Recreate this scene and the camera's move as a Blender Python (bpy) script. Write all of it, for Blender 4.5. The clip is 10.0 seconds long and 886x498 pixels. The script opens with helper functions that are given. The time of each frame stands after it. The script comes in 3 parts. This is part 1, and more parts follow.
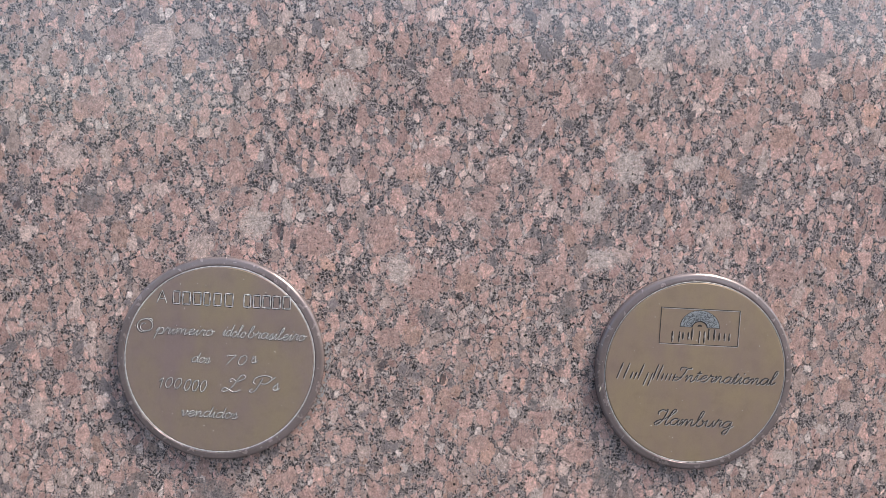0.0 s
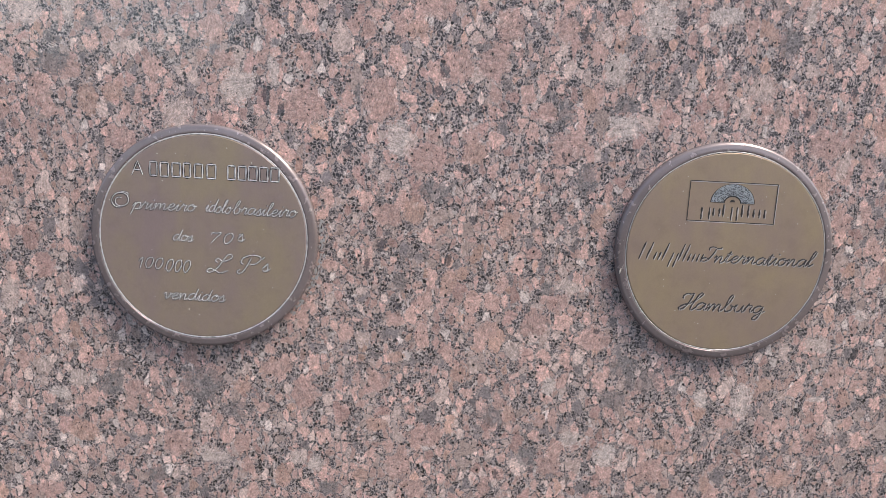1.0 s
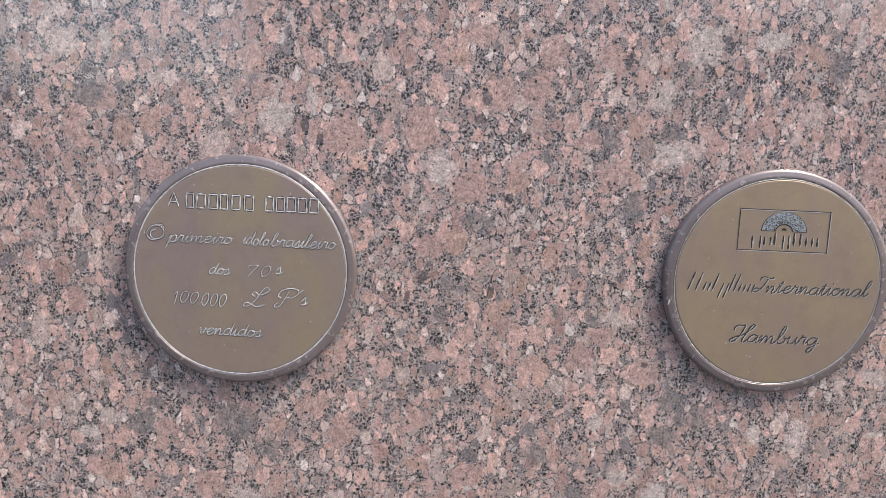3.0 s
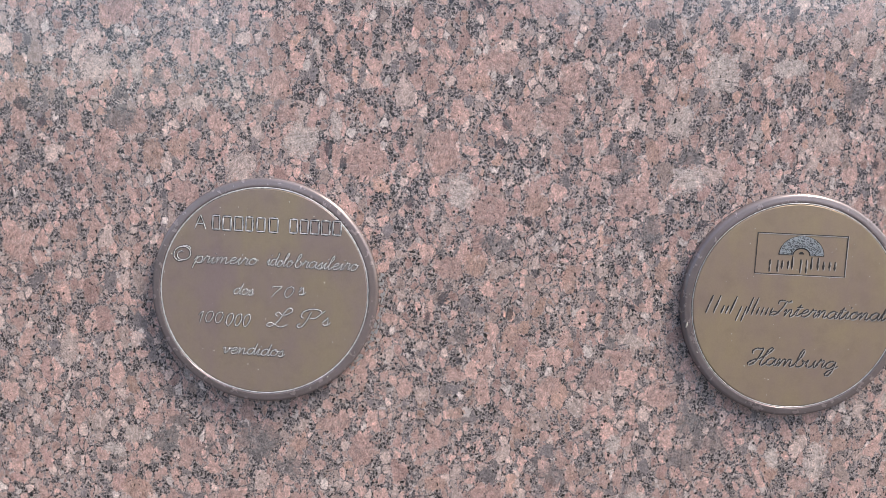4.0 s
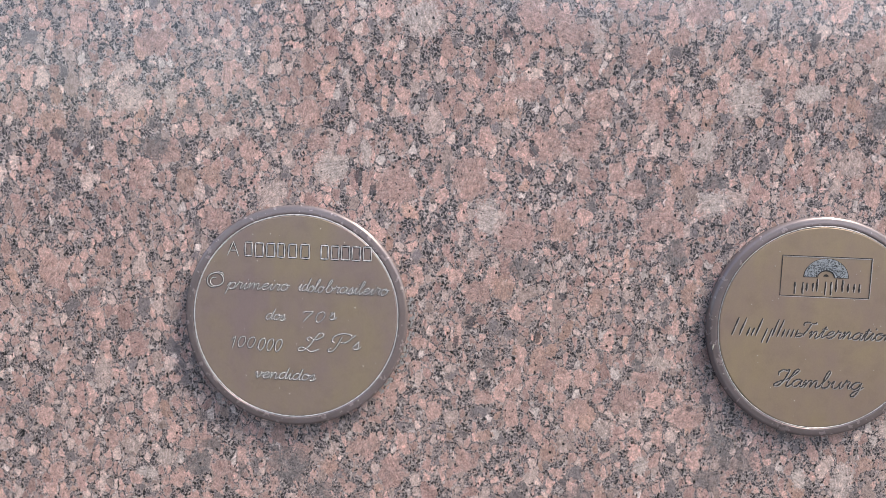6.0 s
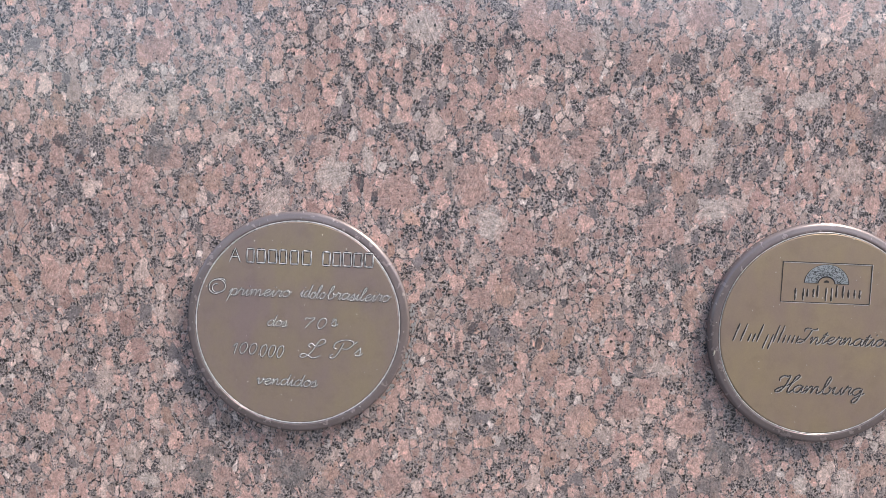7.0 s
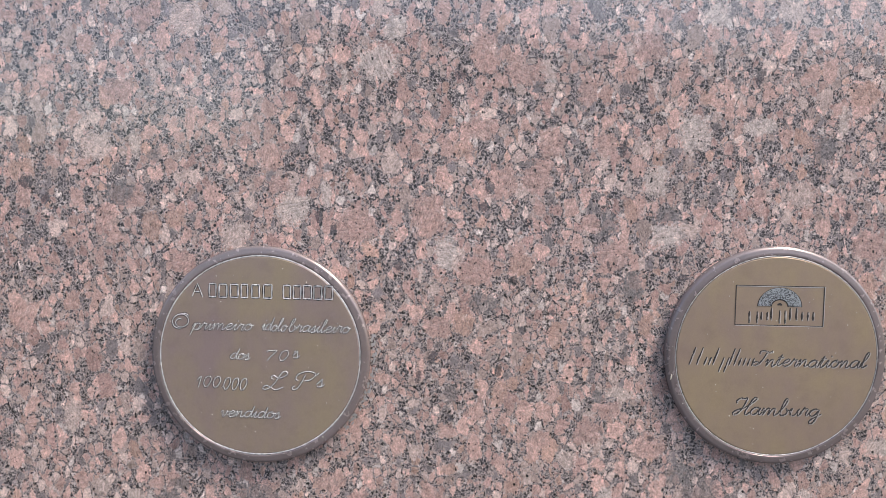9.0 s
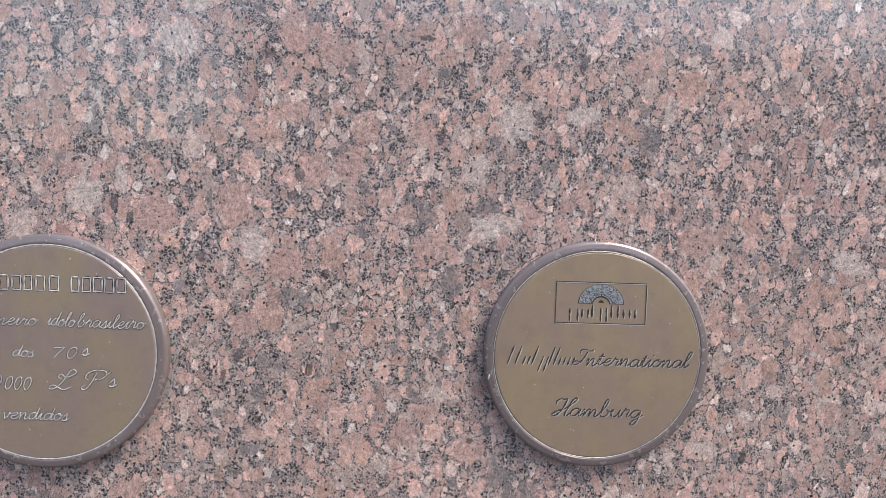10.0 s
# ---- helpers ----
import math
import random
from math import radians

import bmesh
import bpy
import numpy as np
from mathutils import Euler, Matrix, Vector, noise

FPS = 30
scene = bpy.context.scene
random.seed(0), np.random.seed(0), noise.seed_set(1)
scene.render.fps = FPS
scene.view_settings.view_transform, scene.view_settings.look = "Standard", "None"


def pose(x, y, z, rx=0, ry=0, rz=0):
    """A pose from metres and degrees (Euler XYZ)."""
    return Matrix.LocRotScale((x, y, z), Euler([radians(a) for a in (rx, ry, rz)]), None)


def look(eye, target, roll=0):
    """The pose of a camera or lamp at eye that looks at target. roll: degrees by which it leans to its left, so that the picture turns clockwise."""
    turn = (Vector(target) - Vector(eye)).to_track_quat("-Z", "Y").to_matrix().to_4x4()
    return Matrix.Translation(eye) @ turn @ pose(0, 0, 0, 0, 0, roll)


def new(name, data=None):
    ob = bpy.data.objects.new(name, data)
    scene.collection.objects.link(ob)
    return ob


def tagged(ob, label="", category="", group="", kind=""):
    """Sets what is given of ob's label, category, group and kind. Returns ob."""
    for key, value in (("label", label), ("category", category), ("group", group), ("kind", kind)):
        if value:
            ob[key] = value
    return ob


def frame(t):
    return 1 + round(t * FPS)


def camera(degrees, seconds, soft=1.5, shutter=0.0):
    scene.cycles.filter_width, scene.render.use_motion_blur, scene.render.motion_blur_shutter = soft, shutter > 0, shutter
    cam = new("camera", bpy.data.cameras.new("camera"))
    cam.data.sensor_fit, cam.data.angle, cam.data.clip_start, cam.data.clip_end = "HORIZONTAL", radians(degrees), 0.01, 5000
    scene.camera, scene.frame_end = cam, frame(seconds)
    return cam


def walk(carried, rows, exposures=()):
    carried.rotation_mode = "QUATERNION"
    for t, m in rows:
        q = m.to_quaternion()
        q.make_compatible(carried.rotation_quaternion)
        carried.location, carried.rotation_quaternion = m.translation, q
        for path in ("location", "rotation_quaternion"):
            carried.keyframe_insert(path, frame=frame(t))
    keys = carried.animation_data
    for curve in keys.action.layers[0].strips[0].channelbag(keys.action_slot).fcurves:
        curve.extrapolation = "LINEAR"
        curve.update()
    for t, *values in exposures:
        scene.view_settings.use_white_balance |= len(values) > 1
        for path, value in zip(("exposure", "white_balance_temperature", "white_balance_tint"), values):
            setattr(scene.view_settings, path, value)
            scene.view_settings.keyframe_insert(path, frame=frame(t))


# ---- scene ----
# A polished granite slab with two bronze medallions, filmed by hand from about 0.37 m.
cam = camera(65.0, 10.0, soft=0.55)
ROWS = [
    (0.0, -0.0294, -0.4088, 1.0956, 86.51, -3.24, -1.93),
    (0.2, -0.0248, -0.4025, 1.0964, 85.34, -2.72, -1.34),
    (0.5, -0.0174, -0.4065, 1.0894, 82.89, -2.79, -1.84),
    (0.7, -0.0201, -0.4016, 1.0806, 81.85, -2.89, -1.88),
    (1.0, -0.0244, -0.3735, 1.0599, 80.76, -3.09, -1.25),
    (1.2, -0.0281, -0.3613, 1.0432, 81.13, -3.51, -1.06),
    (1.5, -0.0212, -0.3569, 1.0391, 81.66, -3.13, -1.51),
    (1.7, -0.0214, -0.3571, 1.0442, 82.31, -2.75, -1.26),
    (2.0, -0.0279, -0.3567, 1.0490, 82.60, -2.66, -0.53),
    (2.5, -0.0361, -0.3588, 1.0510, 83.51, -2.68, -0.87),
    (2.7, -0.0400, -0.3602, 1.0559, 83.01, -2.62, -1.07),
    (4.0, -0.0485, -0.3681, 1.0616, 84.52, -2.82, 0.08),
    (4.5, -0.0541, -0.3688, 1.0661, 84.84, -2.62, 0.28),
    (5.0, -0.0597, -0.3710, 1.0663, 85.14, -2.72, 0.89),
    (5.5, -0.0609, -0.3726, 1.0682, 85.30, -2.46, 0.54),
    (7.0, -0.0635, -0.3738, 1.0691, 85.89, -2.39, 0.25),
    (7.5, -0.0622, -0.3769, 1.0732, 86.21, -2.26, 0.12),
    (8.0, -0.0614, -0.3786, 1.0752, 86.43, -2.10, 0.14),
    (8.5, -0.0561, -0.3829, 1.0784, 86.57, -1.78, 0.32),
    (9.0, -0.0384, -0.3799, 1.0798, 86.96, -1.17, 0.57),
    (9.2, -0.0265, -0.3756, 1.0802, 86.84, -0.84, 0.02),
    (9.5, 0.0000, -0.3690, 1.0807, 86.72, -0.99, -1.16),
    (9.7, 0.0183, -0.3636, 1.0776, 87.08, -1.53, -2.23),
    (10.0, 0.0414, -0.3595, 1.0804, 86.45, -2.04, -2.45),
]
EXPOSURES = [(0.0, 0.64), (1.0, 0.70), (2.5, 0.74), (5.5, 0.78), (10.0, 0.77)]
walk(cam, [(t, pose(x, y, z, rx, ry, rz)) for t, x, y, z, rx, ry, rz in ROWS], EXPOSURES)

# ---- daylight: hazy sky, veiled sun from the upper right ----
SUN_DIR = Vector((0.48, -0.30, 0.76)).normalized()
world = bpy.data.worlds.new("hazy_sky")
scene.world = world
world.use_nodes = True
wn = world.node_tree.nodes
sky = wn.new("ShaderNodeTexSky")
sky.sky_type = "NISHITA"
sky.sun_disc = False
sky.sun_elevation = math.asin(SUN_DIR.z)
sky.sun_rotation = math.atan2(SUN_DIR.x, SUN_DIR.y)
sky.air_density, sky.dust_density, sky.ozone_density = 1.0, 3.0, 1.0
world.node_tree.links.new(sky.outputs[0], wn["Background"].inputs[0])
wn["Background"].inputs[1].default_value = 0.137
sun_data = bpy.data.lights.new("sun", "SUN")
sun_data.energy, sun_data.angle, sun_data.color = 2.0, radians(13), (1.0, 0.94, 0.86)
sun = new("sun", sun_data)
sun.matrix_world = look(SUN_DIR * 20, (0, 0, 0))


# ---- materials ----
class Nodes:
    """Short hand for building a node material."""

    def __init__(self, name, rough=0.5, metal=0.0):
        self.mat = bpy.data.materials.new(name)
        self.mat.use_nodes = True
        self.tree = self.mat.node_tree
        self.out = self.tree.nodes["Principled BSDF"]
        self.out.inputs["Roughness"].default_value = rough
        self.out.inputs["Metallic"].default_value = metal

    def add(self, kind, ins=(), **props):
        n = self.tree.nodes.new(kind)
        for key, value in props.items():
            setattr(n, key, value)
        for key, value in dict(ins).items():
            self.put(n.inputs[key], value)
        return n

    def put(self, socket, value):
        if isinstance(value, bpy.types.NodeSocket):
            self.tree.links.new(value, socket)
        else:
            socket.default_value = value

    def position(self):
        """The place in millimetres."""
        g = self.add("ShaderNodeNewGeometry")
        return self.vec("MULTIPLY", g.outputs["Position"], (1000, 1000, 1000))

    def math(self, op, a, b=0.0, c=0.0, clamp=False):
        return self.add("ShaderNodeMath", {0: a, 1: b, 2: c}, operation=op, use_clamp=clamp).outputs[0]

    def vec(self, op, a, b):
        return self.add("ShaderNodeVectorMath", {0: a, 1: b}, operation=op).outputs[0]

    def noise(self, p, scale, detail=3.0, rough=0.55, color=False):
        n = self.add("ShaderNodeTexNoise", {"Vector": p, "Scale": scale, "Detail": detail, "Roughness": rough})
        return n.outputs["Color" if color else "Fac"]

    def cells(self, p, scale, feature="F1"):
        n = self.add("ShaderNodeTexVoronoi", {"Vector": p, "Scale": scale}, feature=feature)
        return n

    def ramp(self, fac, stops, mode="LINEAR"):
        n = self.add("ShaderNodeValToRGB", {0: fac})
        r = n.color_ramp
        r.interpolation = mode
        while len(r.elements) < len(stops):
            r.elements.new(0.5)
        for e, (at, c) in zip(r.elements, stops):
            e.position = at
            e.color = (*c, 1) if len(c) == 3 else c
        return n.outputs[0]

    def step(self, v, lo, hi):
        return self.add("ShaderNodeMapRange", {0: v, 1: lo, 2: hi}, clamp=True).outputs[0]

    def mix(self, fac, a, b, blend="MIX"):
        n = self.add("ShaderNodeMix", data_type="RGBA", blend_type=blend)
        self.put(n.inputs[0], fac)
        self.put(n.inputs[6], a if isinstance(a, bpy.types.NodeSocket) else (*a, 1))
        self.put(n.inputs[7], b if isinstance(b, bpy.types.NodeSocket) else (*b, 1))
        return n.outputs[2]

    def split(self, c):
        return self.add("ShaderNodeSeparateColor", {0: c}).outputs

    def bump(self, height, strength, distance):
        n = self.add("ShaderNodeBump", {"Height": height, "Strength": strength, "Distance": distance})
        self.put(self.out.inputs["Normal"], n.outputs[0])

    def done(self, color, rough=None):
        self.put(self.out.inputs["Base Color"], color)
        if rough is not None:
            self.put(self.out.inputs["Roughness"], rough)
        return self.mat


PINK, ROSE, ORANGE = (0.482, 0.338, 0.298), (0.405, 0.276, 0.248), (0.462, 0.318, 0.264)
CREAM, PALE, TAN = (0.53, 0.425, 0.385), (0.54, 0.475, 0.445), (0.375, 0.295, 0.265)
GREY, GREEN, SLATE, BLACK = (0.205, 0.181, 0.184), (0.142, 0.128, 0.135), (0.058, 0.056, 0.068), (0.010, 0.010, 0.011)


def warped(n, p, wide=3.4, fine=0.9):
    a = n.vec("SUBTRACT", n.noise(p, 0.16, 2.0, color=True), (0.5, 0.5, 0.5))
    b = n.vec("SUBTRACT", n.noise(p, 0.75, 3.0, color=True), (0.5, 0.5, 0.5))
    q = n.vec("ADD", p, n.vec("MULTIPLY", a, (wide * 2,) * 3))
    return n.vec("ADD", q, n.vec("MULTIPLY", b, (fine * 2,) * 3))


def shade(n, color, v):
    return n.mix(1.0, color, n.add("ShaderNodeCombineColor", {0: v, 1: v, 2: v}).outputs[0], "MULTIPLY")


def grain(n, p, color, rnd, depth=1.0):
    """Fibrous cleavage that runs its own way in each crystal, cloudiness and pale cracks."""
    turn = n.add("ShaderNodeVectorRotate", {"Vector": p, "Angle": n.math("MULTIPLY", rnd, 6.28)}, rotation_type="Y_AXIS").outputs[0]
    streak = n.noise(n.vec("MULTIPLY", turn, (1.0, 1.0, 0.2)), 1.1, 5.0, 0.7)
    fine = n.noise(p, 2.8, 3.0, 0.7)
    cloud = n.noise(p, 0.3, 3.0, 0.6)
    v = n.math("MULTIPLY_ADD", n.math("SUBTRACT", streak, 0.5), 1.5 * depth, 1.02)
    v = n.math("MULTIPLY_ADD", n.math("SUBTRACT", fine, 0.5), 1.0 * depth, v)
    v = n.math("MULTIPLY_ADD", n.math("SUBTRACT", cloud, 0.5), 1.1 * depth, v)
    chip = n.split(n.cells(p, 1.25).outputs["Color"])[0]
    v = n.math("MULTIPLY_ADD", n.math("SUBTRACT", chip, 0.5), 0.20 * depth, v)
    c = shade(n, color, v)
    veil = n.step(n.noise(p, 0.42, 5.0, 0.65), 0.55, 0.70)
    c = n.mix(n.math("MULTIPLY", veil, 0.5), c, (0.27, 0.225, 0.215))
    crack = n.math("ABSOLUTE", n.math("SUBTRACT", n.noise(turn, 0.5, 4.0, 0.6), 0.5))
    return n.mix(n.math("MULTIPLY", n.step(crack, 0.022, 0.0), 0.4), c, PALE)


def flecks(n, p, q, base, amount=1.0):
    """Black mica in small grains that gather in clusters."""
    f = n.cells(q, 0.62)
    pick = n.math("LESS_THAN", n.split(f.outputs["Color"])[0], n.math("MULTIPLY", n.step(n.noise(p, 0.13, 3.0, 0.6), 0.42, 0.75), 0.30 * amount))
    body = n.step(f.outputs["Distance"], 0.50, 0.38)
    base = n.mix(n.math("MULTIPLY", pick, body), base, BLACK)
    tiny = n.cells(q, 1.35)
    pick = n.math("LESS_THAN", n.split(tiny.outputs["Color"])[1], 0.055 * amount)
    return n.mix(n.math("MULTIPLY", pick, n.step(tiny.outputs["Distance"], 0.62, 0.4)), base, (0.05, 0.048, 0.048))


def granite_tones(n, p):
    q = n.vec("MULTIPLY", warped(n, p, 1.1, 0.75), (1.10, 1.0, 0.80))
    # rounded quartz grains with pale seams, and black mica in the gaps
    gq = warped(n, p, 1.2, 1.0)
    c = n.cells(gq, 0.60)
    ce = n.cells(gq, 0.60, "DISTANCE_TO_EDGE").outputs["Distance"]
    cr = n.split(c.outputs["Color"])
    grains = n.ramp(cr[0], [(0, BLACK), (0.08, SLATE), (0.30, GREEN), (0.60, GREY), (0.80, TAN), (0.89, ROSE), (0.95, PALE)], "CONSTANT")
    speck = n.noise(p, 1.6, 5.0, 0.75)
    grains = shade(n, grains, n.math("MULTIPLY_ADD", n.math("SUBTRACT", speck, 0.5), 2.8, 0.95))
    seam = n.step(n.math("MULTIPLY_ADD", n.math("SUBTRACT", n.noise(p, 1.8, 3.0), 0.5), 0.60, ce), 0.15, 0.03)
    base = n.mix(n.math("MULTIPLY", seam, 0.72), grains, (0.55, 0.475, 0.445))
    k = n.cells(warped(n, p, 1.5, 1.2), 0.80)
    kr = n.split(k.outputs["Color"])
    dark = n.math("MULTIPLY", n.math("LESS_THAN", kr[0], n.math("MULTIPLY_ADD", n.step(n.noise(p, 0.09, 3.0, 0.6), 0.35, 0.68), 0.42, 0.16)), n.step(k.outputs["Distance"], 0.54, 0.42))
    base = n.mix(dark, base, n.ramp(kr[1], [(0, BLACK), (1, (0.055, 0.054, 0.058))]))
    base = shade(n, base, n.math("MULTIPLY_ADD", n.step(n.noise(p, 0.11, 3.0, 0.6), 0.32, 0.68), -0.34, 1.16))
    # pale crumbs of feldspar between the grains
    crumb = n.step(n.noise(p, 1.15, 4.0, 0.7), 0.56, 0.66)
    base = n.mix(n.math("MULTIPLY", crumb, 0.60), base, (0.56, 0.475, 0.44))
    # middle-sized crystals
    b = n.cells(q, 0.215)
    be = n.cells(q, 0.215, "DISTANCE_TO_EDGE").outputs["Distance"]
    br = n.split(b.outputs["Color"])
    col = n.ramp(br[0], [(0, PINK), (0.38, ROSE), (0.54, TAN), (0.64, CREAM), (0.82, GREY), (0.92, ORANGE), (0.96, PALE)], "CONSTANT")
    rag = n.math("SUBTRACT", n.noise(p, 0.9, 5.0, 0.7), 0.5)
    mask = n.math("MULTIPLY", n.step(n.math("MULTIPLY_ADD", rag, 0.62, be), 0.06, 0.10), n.math("GREATER_THAN", br[1], 0.26))
    col = shade(n, col, n.math("MULTIPLY_ADD", br[2], 0.52, 0.80))
    lip = n.math("MULTIPLY", n.step(n.math("MULTIPLY_ADD", rag, 0.62, be), 0.16, 0.10), 0.50)
    base = n.mix(mask, base, n.mix(lip, grain(n, p, col, br[2]), CREAM))
    # large feldspars
    a = n.cells(q, 0.118)
    ae = n.cells(q, 0.118, "DISTANCE_TO_EDGE").outputs["Distance"]
    ar = n.split(a.outputs["Color"])
    col = n.ramp(ar[0], [(0, PINK), (0.40, ROSE), (0.52, ORANGE), (0.57, PINK), (0.76, CREAM), (0.90, TAN), (0.96, GREY)], "CONSTANT")
    rag = n.math("SUBTRACT", n.noise(p, 0.6, 6.0, 0.7), 0.5)
    mask = n.math("MULTIPLY", n.step(n.math("MULTIPLY_ADD", rag, 0.62, ae), 0.10, 0.13), n.math("GREATER_THAN", ar[1], 0.62))
    col = shade(n, col, n.math("MULTIPLY_ADD", ar[2], 0.40, 0.86))
    return q, n.mix(mask, base, grain(n, p, col, ar[2]))


def granite_finish(n, p, q, base):
    base = flecks(n, p, q, base, 0.32)
    net = n.cells(q, 0.8, "DISTANCE_TO_EDGE").outputs["Distance"]
    where = n.step(n.noise(p, 0.25, 4.0, 0.65), 0.44, 0.62)
    base = n.mix(n.math("MULTIPLY", n.math("MULTIPLY", n.step(net, 0.10, 0.02), where), 0.35), base, (0.52, 0.45, 0.42))
    grit = n.split(n.cells(q, 1.9).outputs["Color"])[2]
    base = shade(n, base, n.math("MULTIPLY_ADD", grit, 0.42, 0.79))
    base = n.add("ShaderNodeGamma", {0: base, 1: 1.28}).outputs[0]
    base = n.mix(1.0, base, (1.26, 1.265, 1.272), "MULTIPLY")
    # slow drift of tone over the slab, and a little dust
    drift = n.math("MULTIPLY_ADD", n.noise(p, 0.02, 3.0), 0.3, 0.85)
    base = shade(n, base, drift)
    dust = n.step(n.noise(p, 0.05, 6.0, 0.7), 0.35, 0.75)
    base = n.mix(n.math("MULTIPLY", dust, 0.10), base, (0.42, 0.39, 0.39))
    n.bump(n.noise(p, 0.9, 4.0, 0.7), 0.08, 0.0002)
    n.out.inputs["IOR"].default_value = 1.98
    return n.done(base, n.math("MULTIPLY_ADD", n.noise(p, 0.3, 4.0), 0.11, 0.05))


def granite():
    n = Nodes("polished_pink_granite", 0.3)
    p = n.position()
    q, base = granite_tones(n, p)
    return granite_finish(n, p, q, base)


def crystal_material(name, tones, depth=1.0, rag=1.8, full=1.0):
    """One large crystal whose ragged border grows into the granite round it."""
    n = Nodes(name, 0.28)
    p = n.position()
    q, base = granite_tones(n, p)
    rnd = n.add("ShaderNodeObjectInfo").outputs["Random"]
    col = grain(n, p, n.ramp(rnd, [(i / max(1, len(tones) - 1), c) for i, c in enumerate(tones)]), rnd, depth)
    g = n.add("ShaderNodeTexCoord").outputs["Generated"]
    g = n.vec("MULTIPLY", n.vec("SUBTRACT", g, (0.5, 0.5, 0.5)), (2.0, 0.0, 2.0))
    g = n.vec("ADD", g, n.vec("MULTIPLY", n.vec("SUBTRACT", n.noise(p, 0.22, 2.0, color=True), (0.5, 0.5, 0.5)), (1.1, 0.0, 1.1)))
    g = n.add("ShaderNodeSeparateXYZ", {0: g}).outputs
    r = n.math("ADD", n.math("POWER", n.math("ABSOLUTE", g[0]), 2.6), n.math("POWER", n.math("ABSOLUTE", g[2]), 2.6))
    r = n.math("ADD", r, n.math("MULTIPLY", n.math("SUBTRACT", n.noise(p, 0.9, 5.0, 0.65), 0.5), rag))
    return granite_finish(n, p, q, n.mix(n.math("MULTIPLY", n.step(r, 0.66, 0.46), full), base, col))


def bronze(name, color, dull, metal=0.55, rough=0.42, relief=0.10):
    n = Nodes(name, rough, metal)
    p = n.position()
    stain = n.noise(n.vec("MULTIPLY", p, (1.0, 1.0, 0.55)), 0.035, 4.0, 0.6)
    fine = n.noise(p, 1.4, 5.0, 0.7)
    base = n.mix(n.step(stain, 0.36, 0.66), color, dull)
    smudge = n.step(n.noise(p, 0.12, 5.0, 0.7), 0.50, 0.72)
    base = n.mix(n.math("MULTIPLY", smudge, 0.22), base, tuple(0.62 * c for c in dull))
    v = n.math("ADD", n.math("MULTIPLY", fine, 0.30), 0.87)
    base = n.mix(1.0, base, n.add("ShaderNodeCombineColor", {0: v, 1: v, 2: v}).outputs[0], "MULTIPLY")
    n.bump(fine, relief, 0.0002)
    return n.done(base, n.math("ADD", n.math("MULTIPLY", n.noise(p, 0.25, 4.0), 0.25), rough - 0.12))


def plain_rough(name, a, b, scale, rough=0.8):
    n = Nodes(name, rough)
    p = n.position()
    base = n.mix(n.noise(p, scale, 5.0, 0.65), a, b)
    n.bump(n.noise(p, scale * 8, 4.0), 0.4, 0.004)
    return n.done(base)


M_GRANITE = granite()
M_FACE = bronze("brown_bronze_face", (0.398, 0.308, 0.196), (0.350, 0.262, 0.210), 0.34, 0.36)
M_FACE_WARM = bronze("warm_brown_bronze_face", (0.378, 0.300, 0.212), (0.338, 0.258, 0.240), 0.36, 0.36)
M_RIM = bronze("mauve_brown_bronze_rim", (0.32, 0.265, 0.262), (0.275, 0.225, 0.215), 0.45, 0.24, 0.02)
# Bright metal of the worn lines, also the painted highlight of the emblem box.
M_LINE = bronze("bright_wear_and_highlight", (0.78, 0.76, 0.75), (0.58, 0.56, 0.55), 0.25, 0.44)
# Highlight at the lower right of each cut, put into the colour.
M_LIP = bronze("pale_lip_highlight", (0.62, 0.60, 0.57), (0.40, 0.36, 0.33), 0.25, 0.36)
# Dark colour for the shade in engraved cuts and beside raised strokes.
M_DARK = bronze("dark_engraving_shade", (0.030, 0.028, 0.030), (0.050, 0.044, 0.042), 0.1, 0.6)
M_SILVER = bronze("silvery_stippled_metal", (0.50, 0.53, 0.55), (0.40, 0.43, 0.45), 0.5, 0.4)
M_PIT = bronze("dark_stipple", (0.06, 0.065, 0.07), (0.09, 0.095, 0.1), 0.3, 0.6)
M_SPECK = plain_rough("pale_paint_fleck", (0.62, 0.58, 0.50), (0.55, 0.50, 0.42), 2.0)
M_GLUE = plain_rough("grey_setting_mortar", (0.42, 0.42, 0.42), (0.27, 0.26, 0.255), 0.6)
M_PAVING = plain_rough("dark_paving", (0.075, 0.071, 0.068), (0.05, 0.047, 0.045), 0.004, 0.85)
# For the added back walls, kept pale to lift the slab's reflection.
M_RENDER = plain_rough("pale_added_wall", (0.64, 0.62, 0.60), (0.54, 0.52, 0.50), 0.003, 0.9)
M_PALE = crystal_material("pale_feldspar", ((0.47, 0.382, 0.345), (0.54, 0.44, 0.40), (0.55, 0.48, 0.445), (0.50, 0.415, 0.375)), 1.25, 2.9, 0.86)
M_PINK = crystal_material("pink_feldspar", (PINK, (0.432, 0.298, 0.266), (0.475, 0.330, 0.290)), 1.2, 2.2, 0.8)
M_ORANGE = crystal_material("orange_feldspar", (ORANGE, (0.45, 0.305, 0.255)), 1.2, 2.2, 0.8)
M_DARKGRAIN = crystal_material("black_mica", ((0.022, 0.022, 0.027), (0.055, 0.056, 0.072), (0.03, 0.03, 0.038)), 1.0, 3.6, 0.72)
M_GREYGRAIN = crystal_material("grey_quartz", ((0.23, 0.195, 0.19), (0.17, 0.165, 0.168), (0.235, 0.20, 0.195)), 1.2, 2.8, 0.68)


